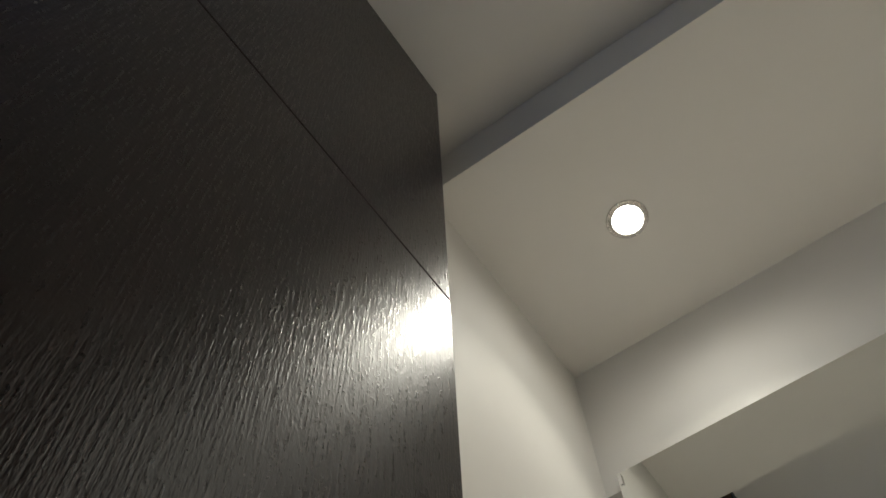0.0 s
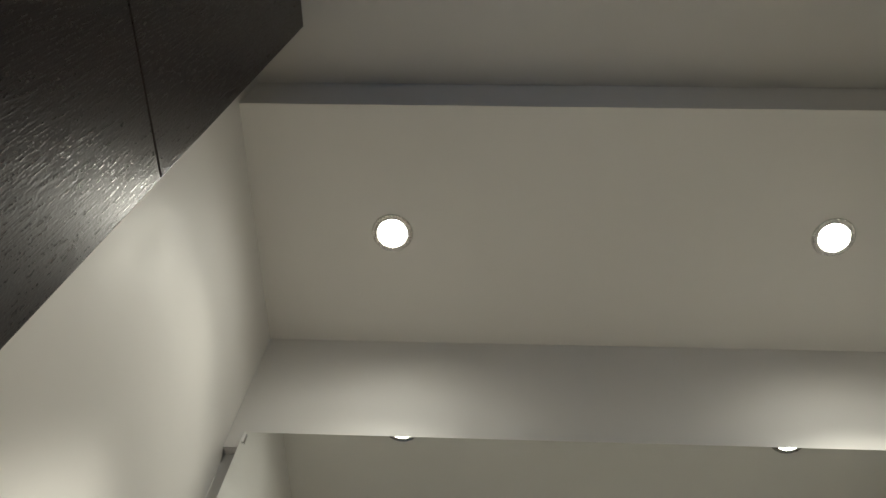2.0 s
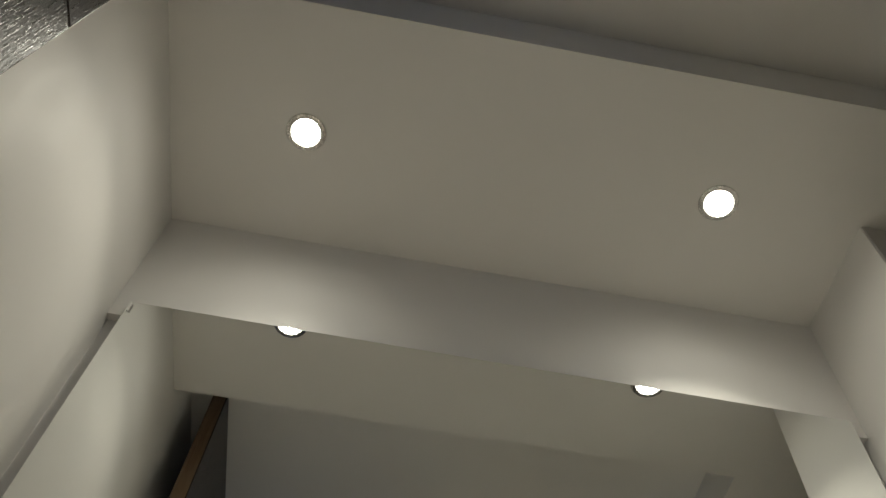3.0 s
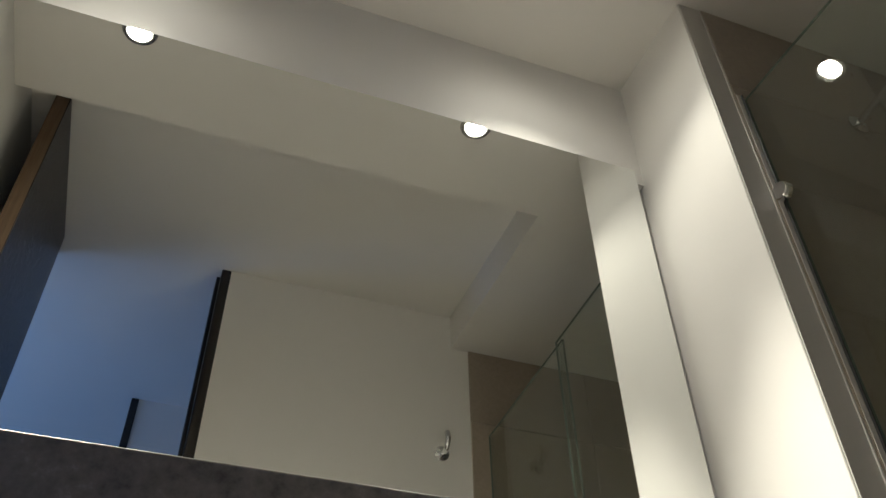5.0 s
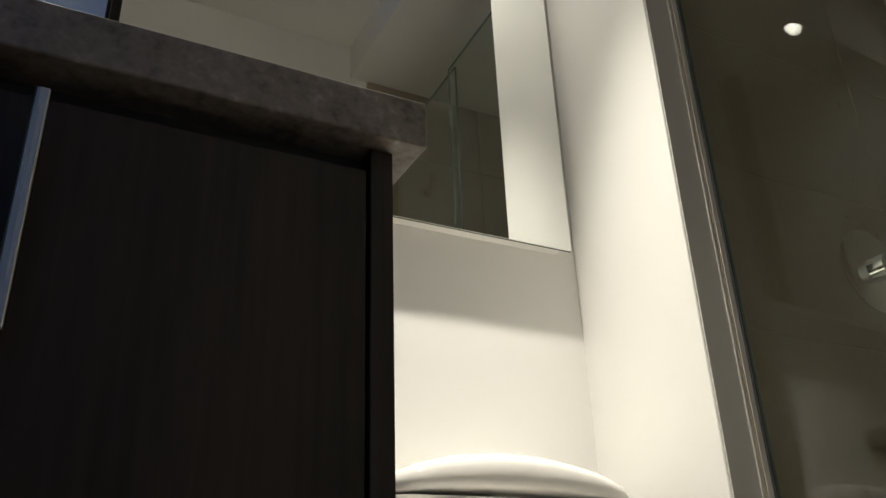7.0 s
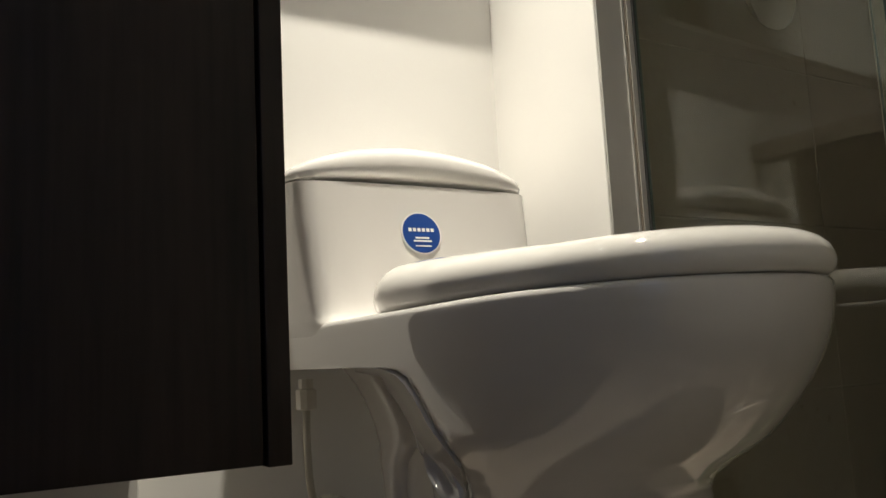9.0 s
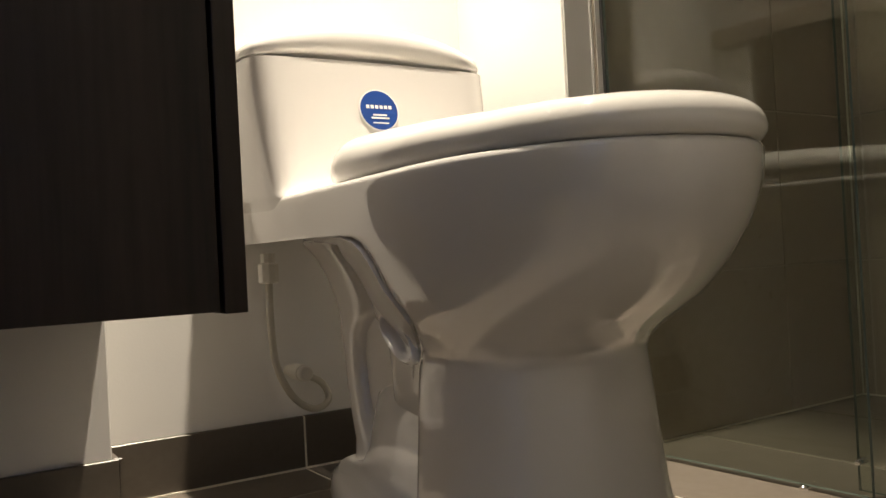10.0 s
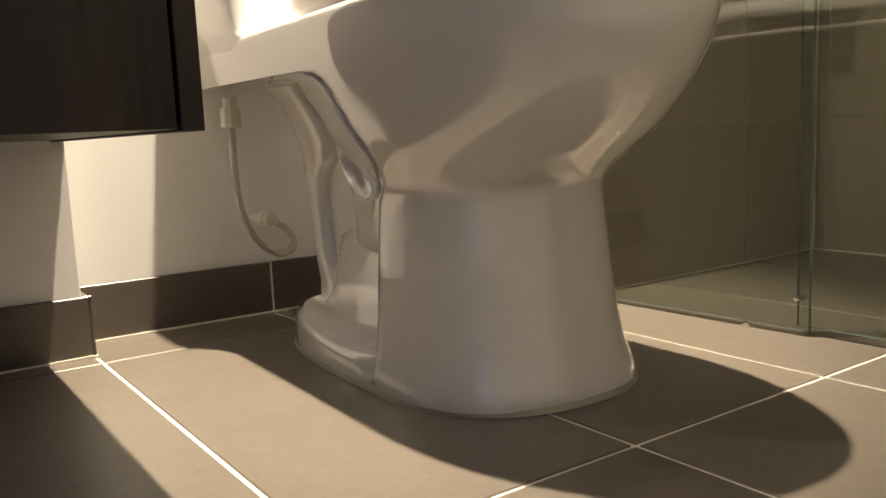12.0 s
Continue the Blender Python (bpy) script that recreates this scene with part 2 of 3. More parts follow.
bm = box(-1.6, END - 0.1, -0.06, SHOWER + 0.1, FRONT - 0.1, -0.0015)
box(-0.12, FRONT - 0.1, -0.06, SHOWER + 0.1, BACK + 0.12, -0.0015, bm=bm)
floor = structure("floor", bm, GROUT, "floor of large taupe porcelain tiles with cream grout", "floor")
structure("wall_west", box(-0.12, FRONT - 0.1, 0, 0, BACK, HIGH), WHITE, "white painted side wall beside the vanity", "wall")
structure("wall_back", box(-0.12, BACK, 0, RIGHT + 0.001, BACK + 0.12, HIGH), WHITE, "white painted wall behind toilet and mirror", "wall")
structure("wall_bulkhead", box(0, 0.004, 2.018, RIGHT, BACK - 0.001, LOW), WHITE, "white painted bulkhead above the mirror", "wall")
structure("wall_plinth", box(0, -0.072, 0, 0.800, BACK - 0.001, 0.80, 0.002, 1), WHITE, "white boxed-out wall below the vanity", "wall")
structure("wall_niche_side", box(RIGHT, NICHE, 0, 1.531, BACK + 0.12, HIGH, 0.0015, 1), WHITE, "white painted side wall of the toilet niche", "wall")
structure("wall_shower_back", box(1.531, SHOWER_BACK + 0.0015, 0, SHOWER + 0.1, BACK + 0.12, HIGH), GROUT_WALL, "back wall of the shower under taupe tiles", "wall")
bm = box(SHOWER - 0.0085, FRONT, 0, SHOWER + 0.1, SHOWER_BACK + 0.0015, HIGH)
box(SHOWER, FRONT - 0.1, 0, SHOWER + 0.1, FRONT, HIGH, bm=bm)
structure("wall_shower_side", bm, GROUT_WALL, "side wall of the shower under taupe tiles", "wall")
structure("wall_entrance", box(DOOR_X1 + 0.03, FRONT - 0.1, 0, SHOWER, FRONT, HIGH), WHITE, "white painted wall beside the doorway", "wall")
structure("wall_corridor_near", box(-1.6, FRONT - 0.1, 0, -0.12, FRONT, HIGH), WHITE, "white corridor wall beside the doorway", "wall")
structure("wall_corridor_far", box(-1.5, END - 0.1, 0, SHOWER + 0.1, END, HIGH), WHITE, "white far wall of the corridor", "wall")
structure("wall_corridor_east", box(SHOWER, END, 0, SHOWER + 0.1, FRONT - 0.1, HIGH), WHITE, "white end wall of the corridor", "wall")
# window wall of the corridor
bm = box(-1.6, END - 0.1, 0, -1.5, FRONT, 0.85)
box(-1.6, END - 0.1, 2.1, -1.5, FRONT, HIGH, bm=bm)
box(-1.6, END - 0.1, 0.85, -1.5, -2.25, 2.1, bm=bm)
box(-1.6, -1.4, 0.85, -1.5, FRONT, 2.1, bm=bm)
structure("wall_corridor_west", bm, WHITE, "white corridor wall with a window opening", "wall")

bm = box(-1.6, END - 0.1, HIGH, SHOWER + 0.1, FRONT - 0.1, HIGH + 0.1)
box(-0.12, FRONT - 0.1, HIGH, SHOWER + 0.1, BACK + 0.12, HIGH + 0.1, bm=bm)
structure("ceiling", bm, CEIL, "higher white plaster ceiling of entrance and corridor", "ceiling")
bm = bmesh.new()
outline = [(0, 0.004), (0, -0.535), (RIGHT, -0.523), (RIGHT, FRONT), (SHOWER, FRONT), (SHOWER, SHOWER_BACK + 0.010), (1.531, SHOWER_BACK + 0.010), (1.531, NICHE), (RIGHT, NICHE), (RIGHT, 0.004)]


def loop_of(points):
    vs = [bm.verts.new((x, y, LOW)) for x, y in points]
    return [bm.edges.new((p, q)) for p, q in zip(vs, vs[1:] + vs[:1])]


rim = loop_of(outline)
for lx, ly in LAMPS:                                  # round cut-outs for the lamps
    rim += loop_of([(lx + 0.036 * math.cos(k * math.pi / 20), ly + 0.036 * math.sin(k * math.pi / 20)) for k in range(40)])
bmesh.ops.triangle_fill(bm, edges=rim, use_beauty=True)
up = bmesh.ops.extrude_edge_only(bm, edges=rim)["geom"]
bmesh.ops.translate(bm, vec=(0, 0, HIGH - LOW - 0.001), verts=[g for g in up if isinstance(g, bmesh.types.BMVert)])
structure("ceiling_soffit", bm, CEIL, "lowered white plaster ceiling over vanity and shower", "ceiling")

trim = tagged(new("trim"), "grey aluminium cladding on the end of the niche wall", "trim", kind="structure")
part("end_strip", box(RIGHT + 0.003, NICHE - 0.003, 0.001, 1.5275, NICHE - 0.0005, LOW - 0.001), ALU, trim)
part("return_strip", box(1.5275, SHOWER_BACK + 0.0005, 0.001, 1.5307, NICHE - 0.0005, LOW - 0.001), ALU, trim)

# ---- doorway, door ----
frame_ob = tagged(new("door_frame"), "dark-stained full-height wooden door frame", "door frame", kind="structure")
bm = box(DOOR_X1, FRONT - 0.115, 0, DOOR_X1 + 0.032, FRONT + 0.002, HIGH - 0.002, 0.003)
part("jamb", bm, JAMB_WOOD, frame_ob)
bm = box(DOOR_X1 - 0.012, FRONT - 0.115, 0, DOOR_X1, FRONT - 0.045, HIGH - 0.002, 0.002)
part("stop", bm, JAMB_WOOD, frame_ob)
part("jamb", box(0.0, FRONT - 0.115, 0, 0.03, FRONT + 0.002, HIGH - 0.002, 0.003), JAMB_WOOD, frame_ob)

door = tagged(new("door"), "open full-height dark wenge door with a horizontal groove", "door", kind="structure")
DX0, DX1, DY0, DY1, GROOVE = 0.068, 0.1075, -1.263, -0.650, 1.728
part("lower_panel", box(DX0, DY0, 0.012, DX1, DY1, GROOVE - 0.0018, 0.0012), DOOR_WOOD, door)
part("upper_panel", box(DX0, DY0, GROOVE + 0.0018, DX1, DY1, HIGH - 0.006, 0.0012), DOOR_WOOD, door)
part("groove_tongue", box(DX0 + 0.006, DY0 + 0.004, GROOVE - 0.004, DX1 - 0.005, DY1 - 0.004, GROOVE + 0.004), RUBBER_AND_SHADE, door)
part("edge_band", box(DX0 + 0.002, DY1 - 0.0005, 0.014, DX1 - 0.003, DY1 + 0.0012, HIGH - 0.008), EDGE_WOOD, door, "bare light wood edge strip")
for z in (0.25, 1.2, 2.2):
    hinge = part("hinge", turned([(0.008, z - 0.045), (0.008, z + 0.045)], 16, at=(0.058, DY0 - 0.004, 0)), BRUSHED, door, "brushed steel hinge")

# a second dark post in the corridor
post = tagged(new("corridor_door_frame"), "dark-stained wooden door frame in the corridor", "door frame", kind="structure")
part("jamb", box(0.405, -2.34, 0, 0.435, -2.22, HIGH - 0.003, 0.003), JAMB_WOOD, post)
structure("wall_corridor_stub", box(0.435, -2.33, 0, 1.2, -2.23, HIGH), WHITE, "short white corridor wall beside a door frame", "wall")

# corridor window
win = tagged(new("window_1"), "corridor window with cool daylight behind it", "window", kind="structure")
bm = box(-1.58, -2.25, 0.85, -1.53, -2.2, 2.1)
box(-1.58, -1.45, 0.85, -1.53, -1.4, 2.1, bm=bm)
box(-1.58, -2.2, 0.85, -1.53, -1.45, 0.9, bm=bm)
box(-1.58, -2.2, 2.05, -1.53, -1.45, 2.1, bm=bm)
part("window_frame", bm, ALU, win)
pane = part("pane", box(-1.56, -2.2, 0.9, -1.554, -1.45, 2.05), GLASS, win)
pane.visible_shadow = False

# ---- downlights ----


def hollow(profile, n=40, at=(0, 0, 0)):
    """A turned ring whose profile closes on itself."""
    rings = [[(at[0] + r * math.cos(2 * math.pi * i / n), at[1] + r * math.sin(2 * math.pi * i / n), at[2] + h) for i in range(n)] for r, h in profile + profile[:1]]
    bm = loft(rings, False)
    bmesh.ops.remove_doubles(bm, verts=bm.verts, dist=1e-5)
    return bm


def downlight(x, y):
    ob = tagged(new("downlight"), "small round recessed ceiling spotlight, switched on", "downlight", "downlights in the ceiling")
    ob.location = (x, y, LOW)
    part("trim_ring", hollow([(0.0315, -0.003), (0.034, -0.0045), (0.041, -0.003), (0.0425, -0.0002), (0.0352, 0.001), (0.0315, 0.001)]), BRUSHED, ob, smooth=True)
    part("reflector_can", hollow([(0.0315, 0.0012), (0.0352, 0.0012), (0.0352, RECESS + 0.012), (0.0195, RECESS + 0.012), (0.0195, RECESS)]), CAN, ob, smooth=True)
    part("can_lid", turned([(0.034, RECESS + 0.0125), (0.034, RECESS + 0.016)], 32), BRUSHED, ob)
    lens = part("lens", turned([(0.019, RECESS + 0.008), (0.019, RECESS), (0.014, RECESS - 0.002), (0.006, RECESS - 0.003)], 32), LENS, ob, "glowing glass lens")
    lens.visible_shadow = False
    return ob


spot = downlight(*LAMPS[0])
copy_thing(spot, pose(LAMPS[1][0], LAMPS[1][1], LOW))

# ---- mirror ----
mirror = tagged(new("wall_mirror"), "large frameless wall mirror mounted proud of the wall", "mirror")
part("silvered_glass", box(0.034, -0.010, 1.108, 1.440, -0.0065, 2.044), MIRROR, mirror)
bm = box(0.0335, -0.0064, 1.1075, 1.4405, -0.0044, 2.0445)
part("cut_edge", bm, MIRROR_EDGE, mirror)
part("backing_panel", box(0.075, -0.0042, 1.1105, 1.422, BACK - 0.001, 2.0165), WHITE, mirror, "white backing panel behind the mirror")
part("edge_clip", box(0.036, -0.0145, 2.015, 0.043, -0.0102, 2.037, 0.001), CHROME, mirror, "small chrome mirror clip")

# ---- vanity ----
vanity = tagged(new("vanity_cabinet"), "wall-hung dark oak vanity cabinet with slim steel bar pulls", "vanity cabinet")
VX1, VF, VB, VT = 0.800, -0.604, 0.297, 0.8095
part("side_panel", box(VX1 - 0.019, VF - 0.018, VB, VX1, -0.0725, VT, 0.001), CAB_WOOD, vanity)
part("side_panel", box(0.002, VF - 0.018, VB, 0.021, -0.0725, VT, 0.001), CAB_WOOD, vanity)
part("bottom_panel", box(0.021, VF, VB + 0.002, VX1 - 0.019, -0.0725, VB + 0.02), CAB_WOOD, vanity)
# added black board: the shade in the gaps round the doors, as colour
part("recess_shade_board", box(0.021, VF + 0.002, VB + 0.02, VX1 - 0.019, VF + 0.012, VT - 0.001), RUBBER_AND_SHADE, vanity, "black board standing in for the shaded gap behind the doors")
gap = 0.003
edges = [0.023, 0.401, 0.7785]
for x0, x1 in zip(edges, edges[1:]):
    leaf = part("cabinet_door", box(x0 + gap / 2, VF - 0.020, VB + 0.002, x1 - gap / 2, VF - 0.001, VT - 0.022, 0.0012), CAB_WOOD, vanity)
    hx = x0 + 0.147
    pull = part("bar_pull", box(hx - 0.0045, VF - 0.052, 0.616, hx + 0.0045, VF - 0.043, 0.775, 0.0012), BRUSHED, leaf, "slim brushed steel bar pull")
    part("pull_foot", turned([(0.004, VF - 0.0431), (0.004, VF - 0.020)], 14, "y", (hx, 0, 0.75)), BRUSHED, leaf)
    part("pull_foot", turned([(0.004, VF - 0.0431), (0.004, VF - 0.020)], 14, "y", (hx, 0, 0.631)), BRUSHED, leaf)

bm = box(0.001, -0.641, 0.810, 0.822, BACK - 0.001, 0.852, 0.002, 3)
counter = tagged(part("vanity_countertop", bm, STONE), "grey-brown mottled stone countertop on the vanity", "countertop")

# ---- toilet ----
TX = 1.180


def egg(z, yf, yb, w, wb=None, nf=2.2, nb=3.0, n=104, cx=0.0, ym=None):
    """A closed outline: rounded to the front, squarer to the back."""
    wb = w if wb is None else wb
    ym = yf + w * 1.25 if ym is None else ym
    ring = []
    for i in range(720):
        a = 2 * math.pi * i / 720
        c, s = math.cos(a), math.sin(a)
        if s <= 0:
            e, half, width = nf, ym - yf, w
        else:
            e, half, width = nb, yb - ym, w + (wb - w) * abs(s) ** 0.8
        ring.append((cx + math.copysign(abs(c) ** (2 / e), c) * width, ym + math.copysign(abs(s) ** (2 / e), s) * half, z))
    # spread the points evenly along the front and along the back
    out = []
    for half in (ring[:361], ring[360:] + ring[:1]):
        pts = np.array(half)
        run = np.r_[0, np.cumsum(np.hypot(*np.diff(pts[:, :2], axis=0).T))]
        at = np.linspace(0, run[-1], n // 2, endpoint=False)
        out += [(float(np.interp(d, run, pts[:, 0])), float(np.interp(d, run, pts[:, 1])), z) for d in at]
    return out


def toilet():
    ob = tagged(new("toilet"), "white glazed one-piece ceramic toilet with closed seat", "toilet")
    ob.location, ob.scale = (TX, -0.052, 0), (0.973, 0.965, 0.973)
    ob.rotation_euler = (0, 0, radians(-1.4))
    bowl = loft([
        egg(0.004, -0.645, -0.435, 0.1535, nf=2.4, nb=14, ym=-0.50),
        egg(0.014, -0.645, -0.435, 0.1535, nf=2.4, nb=14, ym=-0.50),
        egg(0.028, -0.636, -0.434, 0.149, nf=2.4, nb=14, ym=-0.50),
        egg(0.045, -0.629, -0.432, 0.145, nf=2.35, nb=14, ym=-0.50),
        egg(0.08, -0.621, -0.430, 0.140, nf=2.3, nb=14, ym=-0.50),
        egg(0.15, -0.612, -0.430, 0.1345, nf=2.3, nb=14, ym=-0.50),
        egg(0.200, -0.605, -0.431, 0.1315, nf=2.3, nb=14, ym=-0.50),
        egg(0.220, -0.601, -0.435, 0.131, nf=2.3, nb=14, ym=-0.50),
        egg(0.232, -0.602, -0.444, 0.132, nf=2.25, nb=14, ym=-0.50),
        egg(0.240, -0.608, -0.452, 0.135, nb=14, ym=-0.505),
        egg(0.250, -0.621, -0.458, 0.140, nb=14, ym=-0.505),
        egg(0.268, -0.652, -0.464, 0.1500, nb=14, ym=-0.51),
    ] + [egg(z, -0.778 + 4.35 * (0.4315 - z) ** 2, yb, 0.1835 - 1.2 * (0.4315 - z) ** 2, wb, nb=14, ym=-0.51) for z, yb, wb in (
        (0.292, -0.447, None), (0.310, -0.432, None), (0.326, -0.424, None), (0.341, -0.414, None), (0.354, -0.402, None), (0.364, -0.385, None), (0.371, -0.355, None),
        (0.3745, -0.29, 0.182), (0.3757, -0.12, 0.185), (0.3765, 0.066, 0.186), (0.380, 0.071, 0.187), (0.390, 0.073, 0.188), (0.402, 0.073, 0.188), (0.418, 0.073, 0.1885), (0.430, 0.073, 0.189))] + [
        egg(0.4340, -0.7765, 0.073, 0.1823, 0.1878, nb=14, ym=-0.51),
        egg(0.4362, -0.7735, 0.072, 0.1795, 0.1850, nb=14, ym=-0.51),
        egg(0.4370, -0.768, 0.072, 0.1745, 0.180, nb=14, ym=-0.51),
        egg(0.4372, -0.756, 0.070, 0.162, 0.168, nb=14, ym=-0.51),
    ])
    part("bowl", bowl, CERAMIC, ob, smooth=True)
    # dished foot that runs back towards the wall
    def raised(ring):
        """Lifts the rear of the foot, where it sweeps up into the column."""
        return [(x, y, z * (1 + 0.4 * min(max((y + 0.33) / 0.18, 0), 1))) for x, y, z in ring]

    foot = loft([raised(egg(z, -0.50, yb, w, wb, nb=3.3, ym=-0.40)) for z, yb, w, wb in (
        (0.003, -0.098, 0.157, 0.150), (0.024, -0.099, 0.156, 0.149), (0.034, -0.103, 0.152, 0.145), (0.039, -0.110, 0.144, 0.136), (0.036, -0.122, 0.126, 0.116),
        (0.040, -0.132, 0.108, 0.100), (0.055, -0.138, 0.096, 0.088), (0.080, -0.138, 0.088, 0.078), (0.110, -0.145, 0.078, 0.064), (0.135, -0.170, 0.062, 0.050))])
    part("foot", foot, CERAMIC, ob, smooth=True)
    # outlet column that rises from the foot to the shelf, wide at both ends
    def column(z, rear, deep, w):
        return egg(z, rear - deep, rear, w, None, 3.2, 3.2, 56, ym=rear - deep / 2)

    outlet = loft([column(*row) for row in (
        (0.02, -0.100, 0.120, 0.084), (0.05, -0.108, 0.100, 0.072), (0.08, -0.106, 0.074, 0.066), (0.11, -0.091, 0.062, 0.062), (0.157, -0.078, 0.056, 0.060), (0.20, -0.073, 0.056, 0.060),
        (0.235, -0.062, 0.072, 0.061), (0.262, -0.050, 0.120, 0.062), (0.29, -0.034, 0.138, 0.063), (0.324, -0.012, 0.128, 0.066), (0.350, 0.010, 0.128, 0.072), (0.3755, 0.034, 0.140, 0.086))])
    part("outlet_column", outlet, CERAMIC, ob, smooth=True)
    # sunk panel behind the slot, and the bulging trap bend that leaves the shell
    panel = loft([egg(z, -0.44, yb, w, None, 6, 6, 48, ym=-0.30) for z, yb, w in ((0.03, -0.13, 0.045), (0.10, -0.11, 0.045), (0.20, -0.10, 0.045), (0.27, -0.10, 0.040), (0.33, -0.09, 0.044), (0.374, -0.08, 0.048))])
    part("sunk_panel", panel, CERAMIC, ob, smooth=True)
    bend = tube([(0, -0.47, 0.16), (0, -0.405, 0.118), (0, -0.345, 0.088), (0, -0.285, 0.070), (0, -0.225, 0.058), (0, -0.175, 0.048)], lambda t: 0.074 - 0.022 * t * t, 28, 8)
    part("trap_bend", bend, CERAMIC, ob, smooth=True)
    riser = loft([egg(z, -0.46, yb, w, None, 5, 5, 56, ym=(yb - 0.46) / 2) for z, yb, w in ((0.05, -0.235, 0.060), (0.10, -0.222, 0.060), (0.15, -0.216, 0.061), (0.20, -0.214, 0.062), (0.235, -0.208, 0.063), (0.262, -0.175, 0.064), (0.30, -0.150, 0.064), (0.33, -0.18, 0.062), (0.352, -0.24, 0.056), (0.370, -0.30, 0.045))])
    part("trap_riser", riser, CERAMIC, ob, smooth=True)
    # slanting side webs that turn in from the shell, one on each flank
    for sx in (-1, 1):
        rings = []
        for y, z, x in ((-0.431, 0.206, 0.131), (-0.436, 0.222, 0.131), (-0.450, 0.240, 0.134), (-0.462, 0.266, 0.1475), (-0.445, 0.292, 0.159), (-0.430, 0.310, 0.1655), (-0.422, 0.326, 0.1695), (-0.412, 0.341, 0.173), (-0.400, 0.354, 0.176), (-0.383, 0.364, 0.1775), (-0.353, 0.3715, 0.1785), (-0.28, 0.3755, 0.180)):
            k = min(max((z - 0.206) / 0.07, 0), 1) * min(max((0.3755 - z) / 0.012, 0.15), 1)
            inner = Vector((x - 0.006 - 0.012 * k, y + 0.012 + 0.052 * k, z - 0.004 - 0.012 * k))
            outer = Vector((x, y, z))
            back = Vector((-0.012, 0.010, 0.014))
            rings.append([(sx * p.x, p.y, p.z) for p in (outer, outer.lerp(inner, 0.35) + Vector((0.001, 0, 0)), outer.lerp(inner, 0.8) + Vector((0.001, 0, 0)), inner, inner + Vector((-0.004, 0.002, 0.004)), inner + back, outer + back * 0.5)])
        part("side_web", loft(rings), CERAMIC, ob, smooth=True)
        # oval moulded recess at the foot of the web: a raised lip round a hollow
        rec = part("cover_recess", turned([(0.0, 0.010), (0.014, 0.009), (0.0185, 0.004), (0.0195, 0.0005), (0.0215, -0.001), (0.0235, 0.001), (0.024, 0.008), (0.020, 0.014), (0.0, 0.016)], 36, "x", (0, 0, 0)), CERAMIC, ob, "oval moulded recess", True)
        turn = pose(0, 0, 0, 32, 0, 0) if sx < 0 else pose(0, 0, 0, -32, 0, 180)
        rec.matrix_local = Matrix.Translation((sx * 0.139, -0.406, 0.252)) @ turn @ Matrix.Diagonal((1, 2.0, 0.88, 1))
    # tank
    def bowed(ring, by):
        """Carries the front's corners back, so that the front swells in the middle."""
        return [(x, y + (by * (x / 0.2) ** 2 if y < -0.06 else 0), z) for x, y, z in ring]

    tank = loft([bowed(egg(z, yf, 0.073, w, w, 11, 14, ym=-0.03), 0.009) for z, yf, w in (
        (0.400, -0.215, 0.180), (0.434, -0.214, 0.1865), (0.4375, -0.206, 0.1875), (0.442, -0.198, 0.1885), (0.450, -0.191, 0.1895),
        (0.465, -0.184, 0.191), (0.490, -0.176, 0.193), (0.52, -0.168, 0.195), (0.58, -0.156, 0.200), (0.640, -0.147, 0.203))])
    part("tank", tank, CERAMIC, ob, smooth=True)
    lid_rings = []
    for z, g in ((0.0, -0.003), (0.003, 0.001), (0.012, 0.0025), (0.022, 0.001), (0.031, -0.008), (0.038, -0.030), (0.042, -0.065), (0.043, -0.10)):
        ring = []
        for x, y, _ in bowed(egg(0, -0.1465 - g, 0.074 + min(g, 0) * 0.4, 0.2030 + g * (1.6 if g < 0 else 1), None, 7, 10, ym=-0.03), 0.009):
            bow = 0.024 * (1 - (x / 0.21) ** 2)          # the lid arches across its width
            ring.append((x, y, 0.641 + z * (0.62 + 0.5 * (1 - (x / 0.215) ** 2)) + bow * (0.4 + z * 14)))
        lid_rings.append(ring)
    part("tank_lid", loft(lid_rings), CERAMIC, ob, smooth=True)
    part("flush_button", turned([(0.020, 0.700), (0.020, 0.7085), (0.016, 0.711)], 28, at=(0, -0.03, 0)), CHROME, ob, smooth=True)
    # seat and cover
    ring = loft([egg(z, -0.760 + i, -0.255 - i, 0.168 - i, 0.150 - i, nb=3.4, ym=-0.50) for z, i in ((0.4374, 0.012), (0.4380, 0.010), (0.4388, 0.010), (0.4394, 0.012))])
    part("seat", ring, SEAT, ob, smooth=True)
    def swept(ring, lift):
        """Lifts the rear of the cover a little."""
        return [(x, y, z + lift * min(max((y + 0.62) / 0.3, 0), 1)) for x, y, z in ring]

    cover = loft([swept(egg(z, -0.787 + i, -0.222 - i * 0.7, 0.1775 - i, 0.163 - i, nb=4.6, ym=-0.50), 0.45 * (z - 0.4373)) for z, i in ((0.4373, 0.009), (0.4395, 0.005), (0.444, 0.0015), (0.450, 0.0), (0.457, 0.001), (0.464, 0.004), (0.471, 0.011), (0.4765, 0.022), (0.480, 0.038), (0.482, 0.065), (0.4828, 0.105))])
    part("seat_cover", cover, SEAT, ob, smooth=True)
    for sx in (-1, 1):
        part("seat_hinge", box(sx * 0.07 - 0.018, -0.270, 0.4374, sx * 0.07 + 0.018, -0.228, 0.457, 0.006, 3), SEAT, ob, smooth=True)
    # sealant bead on the floor
    outline = egg(0, -0.648, -0.095, 0.1585, 0.153, nf=2.4, nb=3.35, ym=-0.46)
